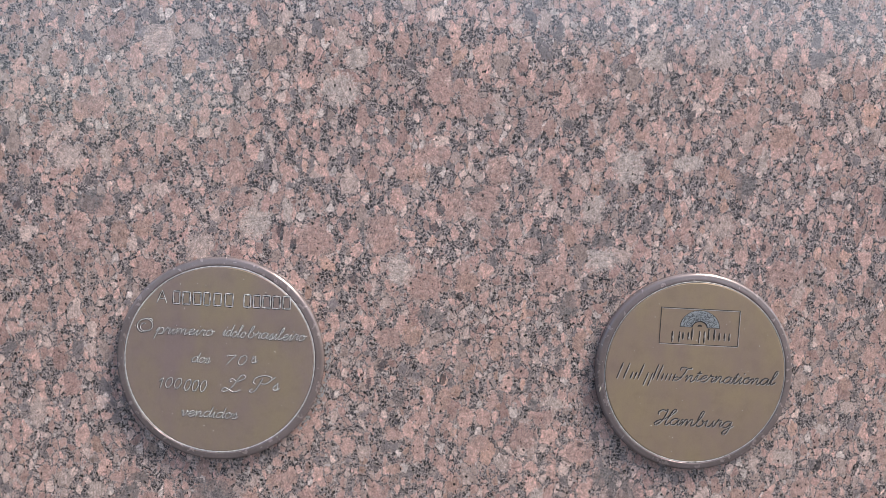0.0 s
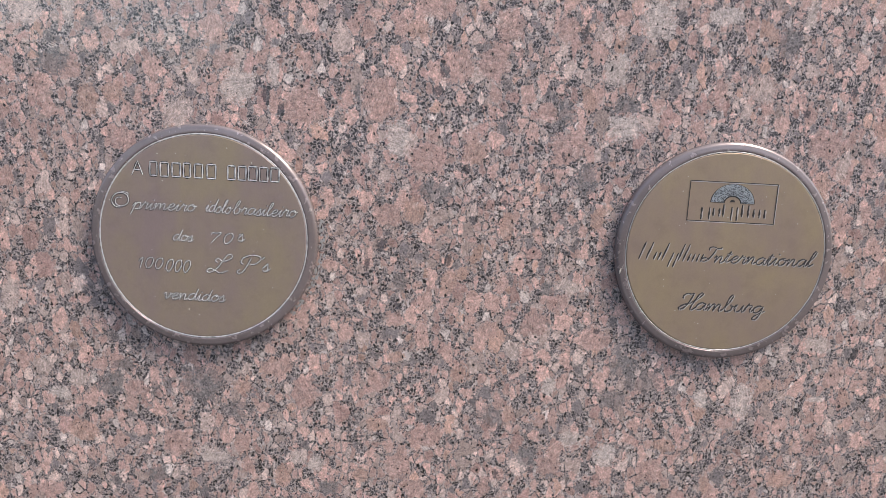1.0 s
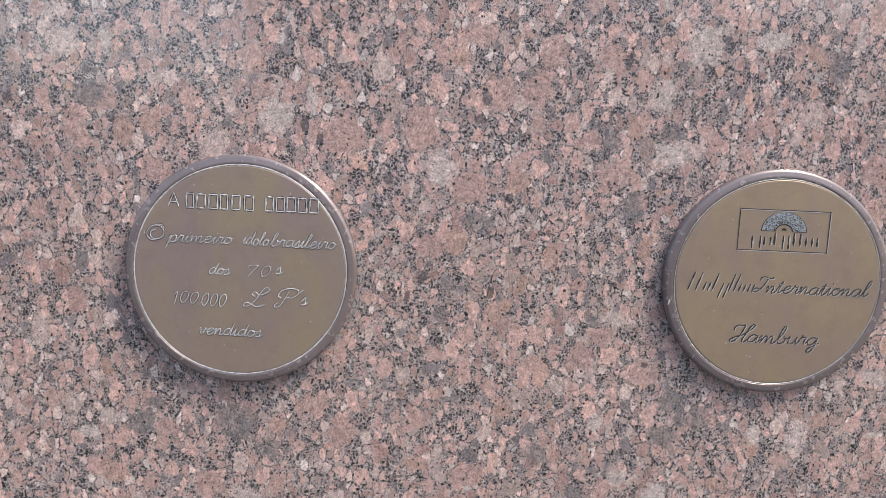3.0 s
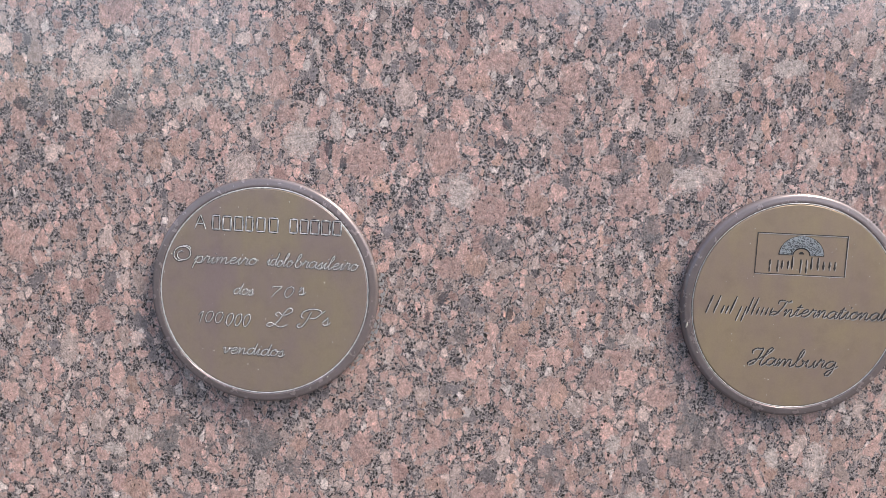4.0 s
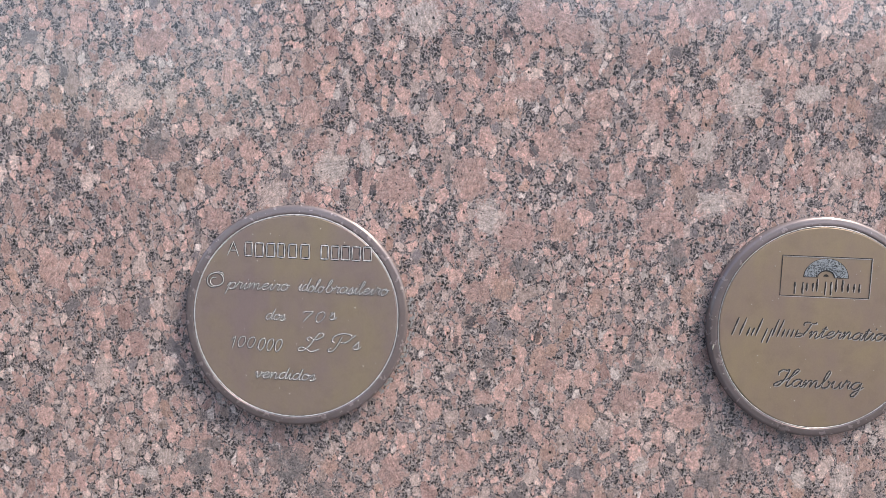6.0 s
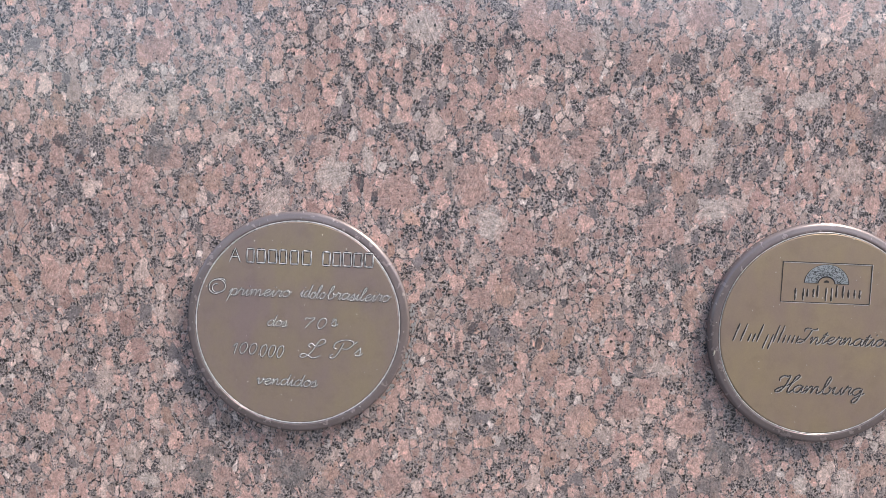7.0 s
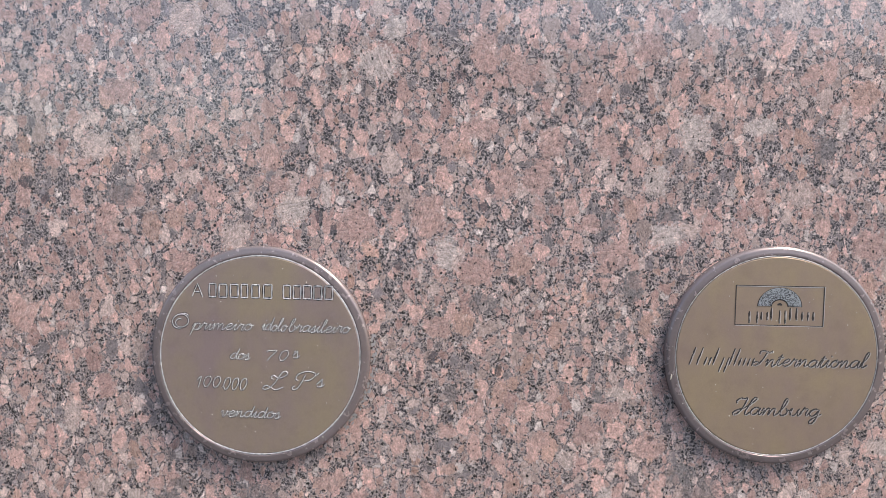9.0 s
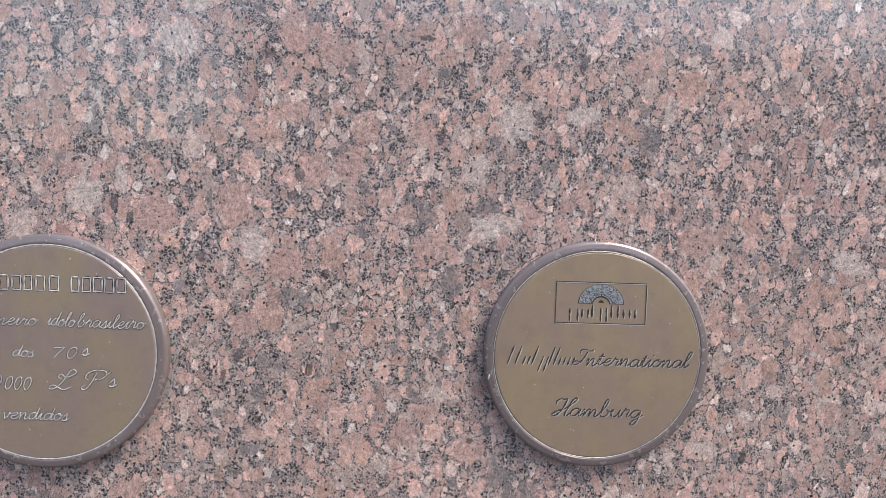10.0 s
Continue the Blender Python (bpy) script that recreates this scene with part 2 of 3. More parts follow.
# ---- mesh helpers ----
def thing(name, label, category, at=(0, 0, 0), kind="", group=""):
    ob = tagged(new(name), label, category, group, kind)
    ob.location = at
    return ob


def part(name, bm, material, parent=None, label="", smooth=False):
    """Links a bmesh as one mesh object under a thing or a part."""
    me = bpy.data.meshes.new(name)
    bm.to_mesh(me)
    bm.free()
    me.materials.append(material)
    if smooth:
        me.shade_smooth()
    ob = new(name, me)
    ob.parent = parent
    if label:
        tagged(ob, label)
    return ob


def box(size, at, bevel=0.0, segments=2):
    bm = bmesh.new()
    bmesh.ops.create_cube(bm, size=1, matrix=Matrix.Translation(at) @ Matrix.Diagonal((*size, 1)))
    if bevel:
        bmesh.ops.bevel(bm, geom=bm.edges[:], offset=bevel, segments=segments, affect="EDGES", profile=0.6)
    return bm


def lathe(profile, turns=192, closed=False):
    """Turns (radius, height) pairs about the y axis; height points to the viewer (-y)."""
    bm = bmesh.new()
    rings = []
    for r, h in profile:
        if r < 1e-7:
            rings.append([bm.verts.new((0, -h, 0))])
        else:
            rings.append([bm.verts.new((r * math.cos(math.tau * i / turns), -h, r * math.sin(math.tau * i / turns))) for i in range(turns)])
    pairs = list(zip(rings, rings[1:])) + ([(rings[-1], rings[0])] if closed else [])
    for a, b in pairs:
        for i in range(turns):
            j = (i + 1) % turns
            loop = [a[i], a[j] if len(a) > 1 else None, b[j] if len(b) > 1 else None, b[i] if len(b) > 1 else b[0]]
            if len(a) == 1:
                loop = [a[0], b[j], b[i]]
            bm.faces.new([v for v in loop if v])
    bmesh.ops.recalc_face_normals(bm, faces=bm.faces[:])
    return bm


# The engraver's pen strokes, letter by letter: advance width, then strokes of (x, height); small letters are 1 high.
TAIL = (1.22, 0.42)
BOWL = [(0.85, 0.80), (0.50, 1.00), (0.14, 0.70), (0.10, 0.25), (0.38, 0.0), (0.68, 0.25), (0.88, 0.95)]
PEN = {
    "a": (1.08, BOWL, [(0.88, 0.95), (0.84, 0.3), (0.98, 0.02), TAIL]),
    "b": (1.0, [(0, 0.4), (0.4, 1.3), (0.5, 1.88), (0.34, 2.0), (0.2, 1.5), (0.18, 0.4), (0.4, 0.0), (0.75, 0.2), (0.8, 0.7), (0.62, 0.95), (0.75, 0.75), (1.1, 0.7)]),
    "d": (1.08, BOWL[:5] + [(0.68, 0.3), (0.88, 1.2), (0.95, 2.0)], [(0.95, 2.0), (0.86, 0.4), (0.98, 0.02), TAIL]),
    "e": (0.85, [(0, 0.35), (0.5, 0.55), (0.7, 0.85), (0.48, 1.02), (0.18, 0.7), (0.16, 0.25), (0.42, 0.0), (0.7, 0.12), (0.95, 0.45)]),
    "g": (1.08, BOWL, [(0.88, 0.95), (0.82, -0.3), (0.6, -0.95), (0.3, -0.85), (0.45, -0.4), (1.2, 0.35)]),
    "i": (0.56, [(0, 0.35), (0.28, 0.98), (0.24, 0.3), (0.38, 0.02), (0.66, 0.42)], [(0.37, 1.42), (0.42, 1.56)]),
    "l": (0.6, [(0, 0.35), (0.4, 1.3), (0.48, 1.88), (0.33, 2.0), (0.2, 1.5), (0.18, 0.4), (0.34, 0.02), (0.7, 0.42)]),
    "m": (1.58, [(0, 0.6), (0.18, 0.98), (0.2, 0.0)], [(0.2, 0.1), (0.4, 0.8), (0.6, 0.98), (0.7, 0.75), (0.7, 0.0)], [(0.7, 0.1), (0.9, 0.8), (1.12, 0.98), (1.22, 0.7), (1.2, 0.25), (1.34, 0.02), (1.66, 0.42)]),
    "n": (1.1, [(0, 0.6), (0.18, 0.98), (0.2, 0.0)], [(0.2, 0.1), (0.42, 0.8), (0.64, 0.98), (0.74, 0.7), (0.72, 0.25), (0.86, 0.02), (1.2, 0.42)]),
    "o": (0.95, [(0.55, 1.0), (0.2, 0.8), (0.08, 0.4), (0.3, 0.0), (0.65, 0.1), (0.82, 0.6), (0.55, 1.0), (0.5, 0.8), (0.75, 0.72), (1.05, 0.75)]),
    "p": (1.0, [(0, 0.4), (0.25, 1.0), (0.2, 0.2), (0.08, -0.9)], [(0.15, 0.1), (0.4, 0.85), (0.68, 1.0), (0.86, 0.7), (0.78, 0.2), (0.5, 0.0), (0.3, 0.15)], [(0.5, 0.0), (0.82, 0.02), (1.1, 0.42)]),
    "r": (0.8, [(0, 0.35), (0.22, 0.9), (0.25, 1.12), (0.34, 0.9), (0.62, 0.88), (0.55, 0.3), (0.66, 0.02), (0.92, 0.42)]),
    "s": (0.68, [(0, 0.3), (0.35, 0.9), (0.42, 1.05), (0.5, 0.6), (0.5, 0.15), (0.28, 0.0), (0.1, 0.15)], [(0.28, 0.0), (0.55, 0.05), (0.8, 0.42)]),
    "t": (0.64, [(0, 0.35), (0.35, 1.5), (0.22, 0.4), (0.36, 0.02), (0.72, 0.42)], [(0.0, 1.15), (0.62, 1.2)]),
    "u": (1.05, [(0, 0.4), (0.18, 0.98), (0.14, 0.3), (0.35, 0.0), (0.65, 0.2), (0.85, 0.98)], [(0.85, 0.98), (0.82, 0.3), (0.95, 0.02), (1.18, 0.42)]),
    "v": (0.92, [(0, 0.7), (0.18, 0.98), (0.28, 0.6), (0.4, 0.05), (0.65, 0.4), (0.75, 0.95), (0.68, 0.85), (0.85, 0.75), (1.0, 0.85)]),
    "A": (1.4, [(0.0, 0.0), (0.66, 2.0)], [(0.66, 2.0), (1.25, 0.0)], [(0.25, 0.75), (1.02, 0.75)]),
    "H": (1.55, [(0.1, 1.4), (0.02, 1.7), (0.3, 1.95), (0.65, 1.92), (0.95, 2.0)], [(0.95, 2.0), (0.8, 1.1), (0.5, 0.25), (0.18, 0.0), (0.0, 0.22), (0.3, 0.6), (0.95, 0.95), (1.5, 1.5), (1.8, 1.95), (1.52, 2.0), (1.2, 1.0), (1.12, 0.2), (1.3, 0.0), (1.62, 0.42)]),
    "I": (1.3, [(0.42, 1.5), (0.36, 1.85), (0.7, 1.98), (1.2, 1.8), (1.6, 1.85), (1.5, 2.02)], [(1.12, 1.84), (0.95, 1.0), (0.66, 0.25), (0.3, 0.0), (0.02, 0.18), (0.2, 0.48), (0.55, 0.45), (0.8, 0.2)]),
    "L": (1.55, [(0.62, 1.1), (0.4, 1.3), (0.55, 1.55), (0.95, 1.25), (1.42, 1.6), (1.4, 1.95), (1.12, 1.95), (0.9, 1.3), (0.72, 0.6), (0.35, 0.05), (0.04, 0.14), (0.2, 0.45), (0.6, 0.25), (1.0, 0.0), (1.45, 0.3)]),
    "P": (1.6, [(0.82, 1.7), (0.66, 0.8), (0.45, 0.15), (0.15, 0.0), (0.0, 0.22), (0.22, 0.42)], [(0.34, 1.0), (0.08, 1.2), (0.18, 1.7), (0.8, 2.02), (1.5, 1.9), (1.62, 1.5), (1.25, 1.05), (0.82, 1.05)]),
    "7": (1.35, [(0.12, 1.6), (0.2, 1.92), (0.55, 1.88), (1.0, 1.95), (0.65, 1.0), (0.35, 0.0)]),
    "1": (0.72, [(0.0, 1.3), (0.4, 2.0), (0.36, 1.0), (0.3, 0.0)]),
    "0": (1.05, [(0.5, 2.0), (0.18, 1.6), (0.1, 0.7), (0.35, 0.02), (0.65, 0.3), (0.85, 1.2), (0.72, 1.85), (0.5, 2.0)]),
    "'": (0.7, [(0.3, 1.75), (0.42, 2.05)]),
    ".": (0.4, [(0.1, -0.05), (0.24, 0.2)]),
    " ": (0.75,),
}
PEN["O"] = (1.75, [(0.85 + 0.85 * q * math.cos(a), 1.0 + q * math.sin(a)) for q, a in ((0.30 + 0.70 * min(1, k / 9), 1.3 + 0.52 * k) for k in range(20))], [(0.62, 1.92), (1.05, 2.12), (1.5, 1.98), (1.62, 1.7)])


def flowing(stroke, steps=5):
    """A smooth line through the points of one pen stroke."""
    p = [Vector(q) for q in stroke]
    if len(p) == 2:
        return [p[0].lerp(p[1], k / 4) for k in range(5)]
    p = [2 * p[0] - p[1]] + p + [2 * p[-1] - p[-2]]
    out = []
    for a, b, c, d in zip(p, p[1:], p[2:], p[3:]):
        for k in range(steps):
            u = k / steps
            out.append(0.5 * (2 * b + (c - a) * u + (2 * a - 5 * b + 4 * c - d) * u * u + (3 * b - a - 3 * c + d) * u ** 3))
    return out + [p[-2]]


def bead(bm, line, width, rise, floor, rng):
    """A low rounded weld-like ridge along (x, z) points, uneven as a hand tool leaves it."""
    rows = []
    phase = rng.uniform(0, 6)
    for i, q in enumerate(line):
        a, b = line[max(0, i - 1)], line[min(len(line) - 1, i + 1)]
        n = Vector((a.y - b.y, b.x - a.x))
        n = n.normalized() if n.length > 1e-9 else Vector((1, 0))
        w = width / 2 * (1 + 0.22 * math.sin(phase + 1.9 * i) + rng.uniform(-0.16, 0.16))
        if i in (0, len(line) - 1):
            w *= 0.6
        up = rise * (1 + rng.uniform(-0.3, 0.3))
        rows.append([bm.verts.new((q.x + n.x * w * k, -floor - up * h, q.y + n.y * w * k)) for k, h in ((-1, -0.3), (-0.6, 0.75), (0, 1), (0.6, 0.75), (1, -0.3))])
    for a, b in zip(rows, rows[1:]):
        for k in range(4):
            bm.faces.new((a[k], a[k + 1], b[k + 1], b[k]))


def slabs(rects, h, thick):
    """Small flat bars (x0, x1, z0, z1) on the face."""
    bm = bmesh.new()
    for x0, x1, z0, z1 in rects:
        m = Matrix.Translation(((x0 + x1) / 2, -h - thick / 2 + 0.00005, (z0 + z1) / 2)) @ Matrix.Diagonal((x1 - x0, thick + 0.0001, z1 - z0, 1))
        bmesh.ops.create_cube(bm, size=1, matrix=m)
    return bm


def pebble(w, d, lift, points=24):
    """The polished face of one crystal, half-sizes w and d, a hair proud of the slab."""
    bm = bmesh.new()
    ring = []
    for i in range(points):
        a = -math.tau * i / points
        r = 1 / (abs(math.cos(a)) ** 5 + abs(math.sin(a)) ** 5) ** 0.2
        ring.append(bm.verts.new((w * r * math.cos(a), -lift, d * r * math.sin(a))))
    bm.faces.new(ring)
    bm.normal_update()
    if bm.faces[:][0].normal.y > 0:
        bmesh.ops.reverse_faces(bm, faces=bm.faces[:])
    return bm


# ---- setting ----
ground = part("ground", box((600, 600, 0.3), (0, 0, -0.15)), M_PAVING)
tagged(ground, "dark grey paving round the monument", "ground", kind="structure")
# Unseen walls added to set the skyline and dark gap mirrored in the slab.
BACK = -12.0
for i, (x0, x1, top) in enumerate(((-30.0, -3.2, 2.2), (-3.2, 1.2, 4.3), (1.2, 30.0, 4.1))):
    w = part(f"unseen_wall_{i + 1}", box((x1 - x0, 0.4, top), ((x0 + x1) / 2, BACK, top / 2), 0.03), M_RENDER)
    tagged(w, "added pale wall, unseen, that shapes the sky mirrored in the slab", "wall", kind="structure")
slab = part("granite_slab", box((1.6, 0.18, 1.5), (0, 0.09, 0.75), 0.004, 3), M_GRANITE)
tagged(slab, "polished pink, grey and black speckled granite slab standing on paving", "granite slab", kind="structure")


# ---- medallions ----
RING, RADIUS = 0.0543, 0.0596


def medallion(label, at, h, line_width, skin):
    """The cast disc: rounded rim, inner face and the bright engraved ring between them."""
    ob = thing("bronze_medallion", label, "medallion", at, group="medallions on the slab")
    g = 0.0005
    rim = [(RING + g, h - 0.0007), (RING + g, h - 0.00012), (RING + g + 0.0003, h), (RING + g + 0.0006, h), (RING + g + 0.0010, h), (0.0564, h - 0.0001), (0.0573, h - 0.0003)]
    for i in range(1, 9):
        a = math.pi / 2 * i / 8
        rim.append((0.0573 + 0.0022 * math.sin(a), h - 0.0003 - 0.0020 * (1 - math.cos(a))))
    rim += [(RADIUS, h * 0.25), (RADIUS - 0.0004, 0.0), (RADIUS - 0.002, -0.001)]
    part("rim", lathe(rim), M_RIM, ob, "mauve-brown rounded bronze rim", True)
    face = [(RING - g, h - 0.0007), (RING - g, h - 0.00012), (RING - g - 0.0003, h), (RING - g - 0.0006, h + 0.00001), (RING - g - 0.0015, h + 0.00001)]
    face += [(RING * k / 8, h + 0.00001 + 0.0002 * (1 - (k / 8) ** 2)) for k in range(7, 0, -1)] + [(0, h + 0.0002)]
    part("face", lathe(face), skin, ob, "flat olive-brown bronze face", True)
    # The groove floor takes its shade from the dark colour.
    part("groove", lathe([(RING + g, h - 0.0006), (RING - g, h - 0.0006)]), M_DARK, ob, "dark engraved ring groove")
    rng = random.Random(label)
    bm = bmesh.new()
    wobble = [rng.uniform(-1, 1) for _ in range(24)]
    line = []
    for k in range(301):
        t = k / 300
        u = wobble[int(t * 24) % 24] * (1 - t * 24 % 1) + wobble[(int(t * 24) + 1) % 24] * (t * 24 % 1)
        r = RING + 0.00012 * u
        line.append(Vector((r * math.cos(math.tau * t), r * math.sin(math.tau * t))))
    bead(bm, line, 2 * line_width, 0.00016, h - 0.00020, rng)
    part("ring", bm, M_LINE, ob, "bright worn uneven ring line", True)
    return ob


def inscription(ob, text, x0, x1, z, small, h, lean=0.35, tall=1.0, worn=True):
    """Hand-engraved words from x0 to x1 on the baseline z, small letters that high, in mm; worn: a bright ridge in a
    cut coloured dark for shade, else a dark cut with a lip coloured as highlight.
    """
    rng = random.Random(text)
    pen, glyphs = 0.0, []
    for c in text:
        if len(PEN[c]) > 1:
            glyphs.append((pen, PEN[c][1:]))
        pen += PEN[c][0]
    flat = [(at + x) for at, strokes in glyphs for st in strokes for x, _ in st]
    lo, hi = min(flat), max(flat)
    run = (x1 - x0) / (hi - lo)
    floor = h + 0.0002

    def placed(at, stroke, jog):
        out = []
        for q in flowing(stroke):
            up = small * (q.y if q.y < 1 else 1 + (q.y - 1) * tall) + jog
            out.append(Vector((x0 + (at + q.x - lo) * run + lean * (up - small), z + up)) / 1e3)
        return out

    for at, strokes in glyphs:
        jog = rng.uniform(-0.12, 0.12) * small * 0.6
        lines = [placed(at, st, jog) for st in strokes]
        low, top = bmesh.new(), bmesh.new()
        for line in lines:
            if worn:
                bead(low, line, 0.00116, 0.00005, floor, rng)
                bead(top, line, 0.00056, 0.00018, floor, rng)
            else:
                bead(low, [q + Vector((0.00030, -0.00034)) for q in line], 0.00086, 0.00010, floor, rng)
                bead(top, line, 0.00092, 0.00012, floor, rng)
        base = part("letter", low, M_DARK if worn else M_LIP, ob)
        part("worn_stroke" if worn else "cut", top, M_LINE if worn else M_DARK, base, smooth=True)


def bars(ob, rects, h):
    """Plain engraved bars, outlined with the same pen as the writing."""
    rng = random.Random(5)
    for r in rects:
        x0, x1, z0, z1 = [v / 1e3 + rng.uniform(-1, 1) * 1e-4 for v in r]
        sides = [((x0, z0), (x0, z1)), ((x0, z1), (x1, z1)), ((x1, z1), (x1, z0)), ((x1, z0), (x0, z0))]
        low, top = bmesh.new(), bmesh.new()
        for side in sides:
            line = flowing(side)
            bead(low, line, 0.00125, 0.00006, h + 0.0002, rng)
            bead(top, line, 0.00078, 0.00014, h + 0.0002, rng)
        part("worn_line", top, M_LINE, part("inscription_bar", low, M_DARK, ob), smooth=True)


def cut_bars(ob, rows, h, lean, width):
    """Plain bars coloured as a shaded cut with a highlight lip: x, foot and head of each, in mm."""
    rng = random.Random(9)
    for x, z0, z1 in rows:
        line = [Vector((x + lean * (q.y - z0), q.y)) / 1e3 for q in flowing(((x, z0), (x, z1)))]
        low, top = bmesh.new(), bmesh.new()
        bead(low, [q + Vector((0.00026, -0.00022)) for q in line], width, 0.00009, h + 0.0002, rng)
        bead(top, line, width, 0.00012, h + 0.0002, rng)
        part("cut", top, M_DARK, part("inscription_bar", low, M_LIP, ob), smooth=True)


def flecks_on(ob, h, seed, count):
    rng = random.Random(seed)
    for _ in range(count):
        r, a = 0.058 * math.sqrt(rng.random()), rng.uniform(0, math.tau)
        s = rng.uniform(0.00015, 0.00038)
        bm = bmesh.new()
        bmesh.ops.create_icosphere(bm, subdivisions=1, radius=s, matrix=Matrix.Translation((r * math.cos(a), -h - 0.0001 + (0.001 if r > 0.0565 else 0), r * math.sin(a))))
        part("paint_fleck", bm, M_SPECK, ob)


HL, HR = 0.0075, 0.0058
left = medallion("round brown bronze medallion with five engraved lines, on pink granite", (-0.1397, 0, 1.0), HL, 0.00034, M_FACE_WARM)
inscription(left, "A", -37.0, -31.2, 31.5, 3.7, HL, 0.0)
bars(left, [(x - w / 2, x + w / 2, 31.5, 38.6) for x, w in ((-25.9, 3.6), (-20.2, 4.2), (-14.2, 4.2), (-8.6, 3.4), (-2.6, 4.2), (4.0, 4.4), (14.4, 3.8), (19.8, 4.0), (25.4, 4.2), (31.0, 4.2), (36.9, 4.2))], HL)
inscription(left, "O", -47.4, -39.0, 14.2, 3.9, HL, 0.12)
inscription(left, "primeiro", -36.2, -3.2, 13.6, 3.5, HL)
inscription(left, "idolo", 1.6, 15.4, 13.8, 3.5, HL)
inscription(left, "brasileiro", 15.8, 49.6, 13.4, 3.5, HL)
inscription(left, "dos", -15.2, -4.6, -2.2, 3.2, HL, 0.35, 0.85)
inscription(left, "70'", 3.4, 18.6, -2.6, 2.9, HL, 0.3)
inscription(left, "s", 18.2, 22.2, -0.8, 3.6, HL, 0.2)
inscription(left, "100.", -34.4, -19.4, -17.9, 3.0, HL, 0.2)
inscription(left, "000", -19.4, -7.2, -18.9, 3.3, HL, 0.2)
inscription(left, "L", 3.0, 13.8, -18.2, 5.1, HL, 0.3)
inscription(left, "P", 18.8, 29.0, -18.2, 5.0, HL, 0.3)
inscription(left, "'", 29.6, 30.8, -18.6, 5.0, HL, 0.3)
inscription(left, "s", 31.4, 35.8, -16.4, 3.9, HL, 0.25)
inscription(left, "vendidos", -20.9, 12.3, -34.2, 3.5, HL, 0.3, 0.8)
flecks_on(left, HL, 3, 34)

right = medallion("round brown bronze medallion with emblem box, on pink granite", (0.1397, 0, 1.0055), HR, 0.00022, M_FACE)
FR = HR + 0.0002
box_lines = [(-23.4, 24.2, 38.1, 38.5), (-23.4, 24.2, 16.8, 17.2), (-23.4, -23.0, 17.2, 38.1), (23.8, 24.2, 17.2, 38.1)]
emblem_box = part("emblem_box", slabs([[v / 1e3 for v in r] for r in box_lines], FR, 0.0001), M_DARK, right, "thin dark engraved box line")
# Painted highlight below and to the right of the box lines.
part("edge_highlight", slabs([[v / 1e3 for v in r] for r in ((-23.0, 23.8, 37.75, 38.0), (-23.0, 23.8, 16.45, 16.7), (24.3, 24.55, 16.8, 38.3))], FR, 0.00008), M_LINE, emblem_box)


def half_sun(cx, cz, rx, rz, ix, iz, thick, steps=40):
    bm = bmesh.new()
    rows = []
    for k in range(steps + 1):
        a = math.pi * k / steps
        c, s = math.cos(a), math.sin(a)
        rows.append([bm.verts.new((cx + x * c, -FR - d, cz + z * s)) for x, z, d in ((rx, rz, -0.0001), (rx, rz, thick), (ix, iz, thick), (ix, iz, -0.0001))])
    for a, b in zip(rows, rows[1:]):
        for k in range(3):
            bm.faces.new((a[k], b[k], b[k + 1], a[k + 1]))
    bm.faces.new(rows[0])
    bm.faces.new(rows[-1])
    bmesh.ops.recalc_face_normals(bm, faces=bm.faces[:])
    return bm


sun_edge = part("emblem_arch", half_sun(0.0004, 0.0272, 0.0120, 0.0103, 0.0042, 0.0034, 0.00008), M_DARK, right, "dark outline of a half-round emblem")
part("stippled_arch", half_sun(0.0004, 0.0275, 0.0115, 0.0098, 0.0047, 0.0038, 0.00018), M_SILVER, sun_edge, "silvery stippled half-round emblem")
rng = random.Random(4)
bm = bmesh.new()
for _ in range(520):
    a, k = rng.uniform(0.03, math.pi - 0.03), rng.uniform(0.03, 0.97)
    x, z = 0.0004 + (0.0047 + 0.0068 * k) * math.cos(a), 0.0275 + (0.0038 + 0.0060 * k) * math.sin(a)
    m = Matrix.Translation((x, -FR - 0.00018, z)) @ Matrix.Rotation(rng.uniform(0, 3), 4, "Y") @ Matrix.Diagonal((rng.uniform(2, 5), 0.5, 2.0, 1))
    bmesh.ops.create_cube(bm, size=0.00013, matrix=m)
tagged(part("stipple", bm, M_PIT, sun_edge, "dark punched stipple"), kind="stuff")
pip = part("emblem_pip", half_sun(0.0004, 0.0278, 0.0014, 0.0013, 0.0001, 0.0001, 0.0001), M_DARK, right)
cut_bars(right, [(x + d, z0, z1) for x, z0, z1, w in ((-15.6, 18.0, 24.4, 4.2), (-9.2, 19.8, 24.2, 3.2), (-3.9, 19.8, 26.6, 0), (0.6, 18.0, 25.2, 3.0), (6.2, 20.0, 26.6, 3.4), (12.6, 20.0, 24.6, 3.2), (18.6, 20.0, 24.6, 0)) for d in ((0, w) if w else (0,))], HR, 0.0, 0.00112)
cut_bars(right, [(x + d, z0, z1) for x, z0, z1, w in ((-47.0, -5.4, 4.2, 4.0), (-39.0, -5.4, -1.0, 2.4), (-34.4, -5.4, 4.2, 0), (-31.0, -9.0, -1.0, 2.8), (-25.6, -5.4, 4.0, 2.6), (-20.4, -5.4, -1.0, 2.4), (-15.6, -5.4, -1.0, 2.2)) for d in ((0, w) if w else (0,))], HR, 0.35, 0.00095)
inscription(right, "International", -11.8, 49.6, -5.2, 3.9, HR, 0.35, 1.1, False)
inscription(right, "Hamburg", -21.4, 26.4, -32.2, 4.0, HR, 0.3, 1.3, False)
flecks_on(right, HR, 8, 44)
bm = bmesh.new()
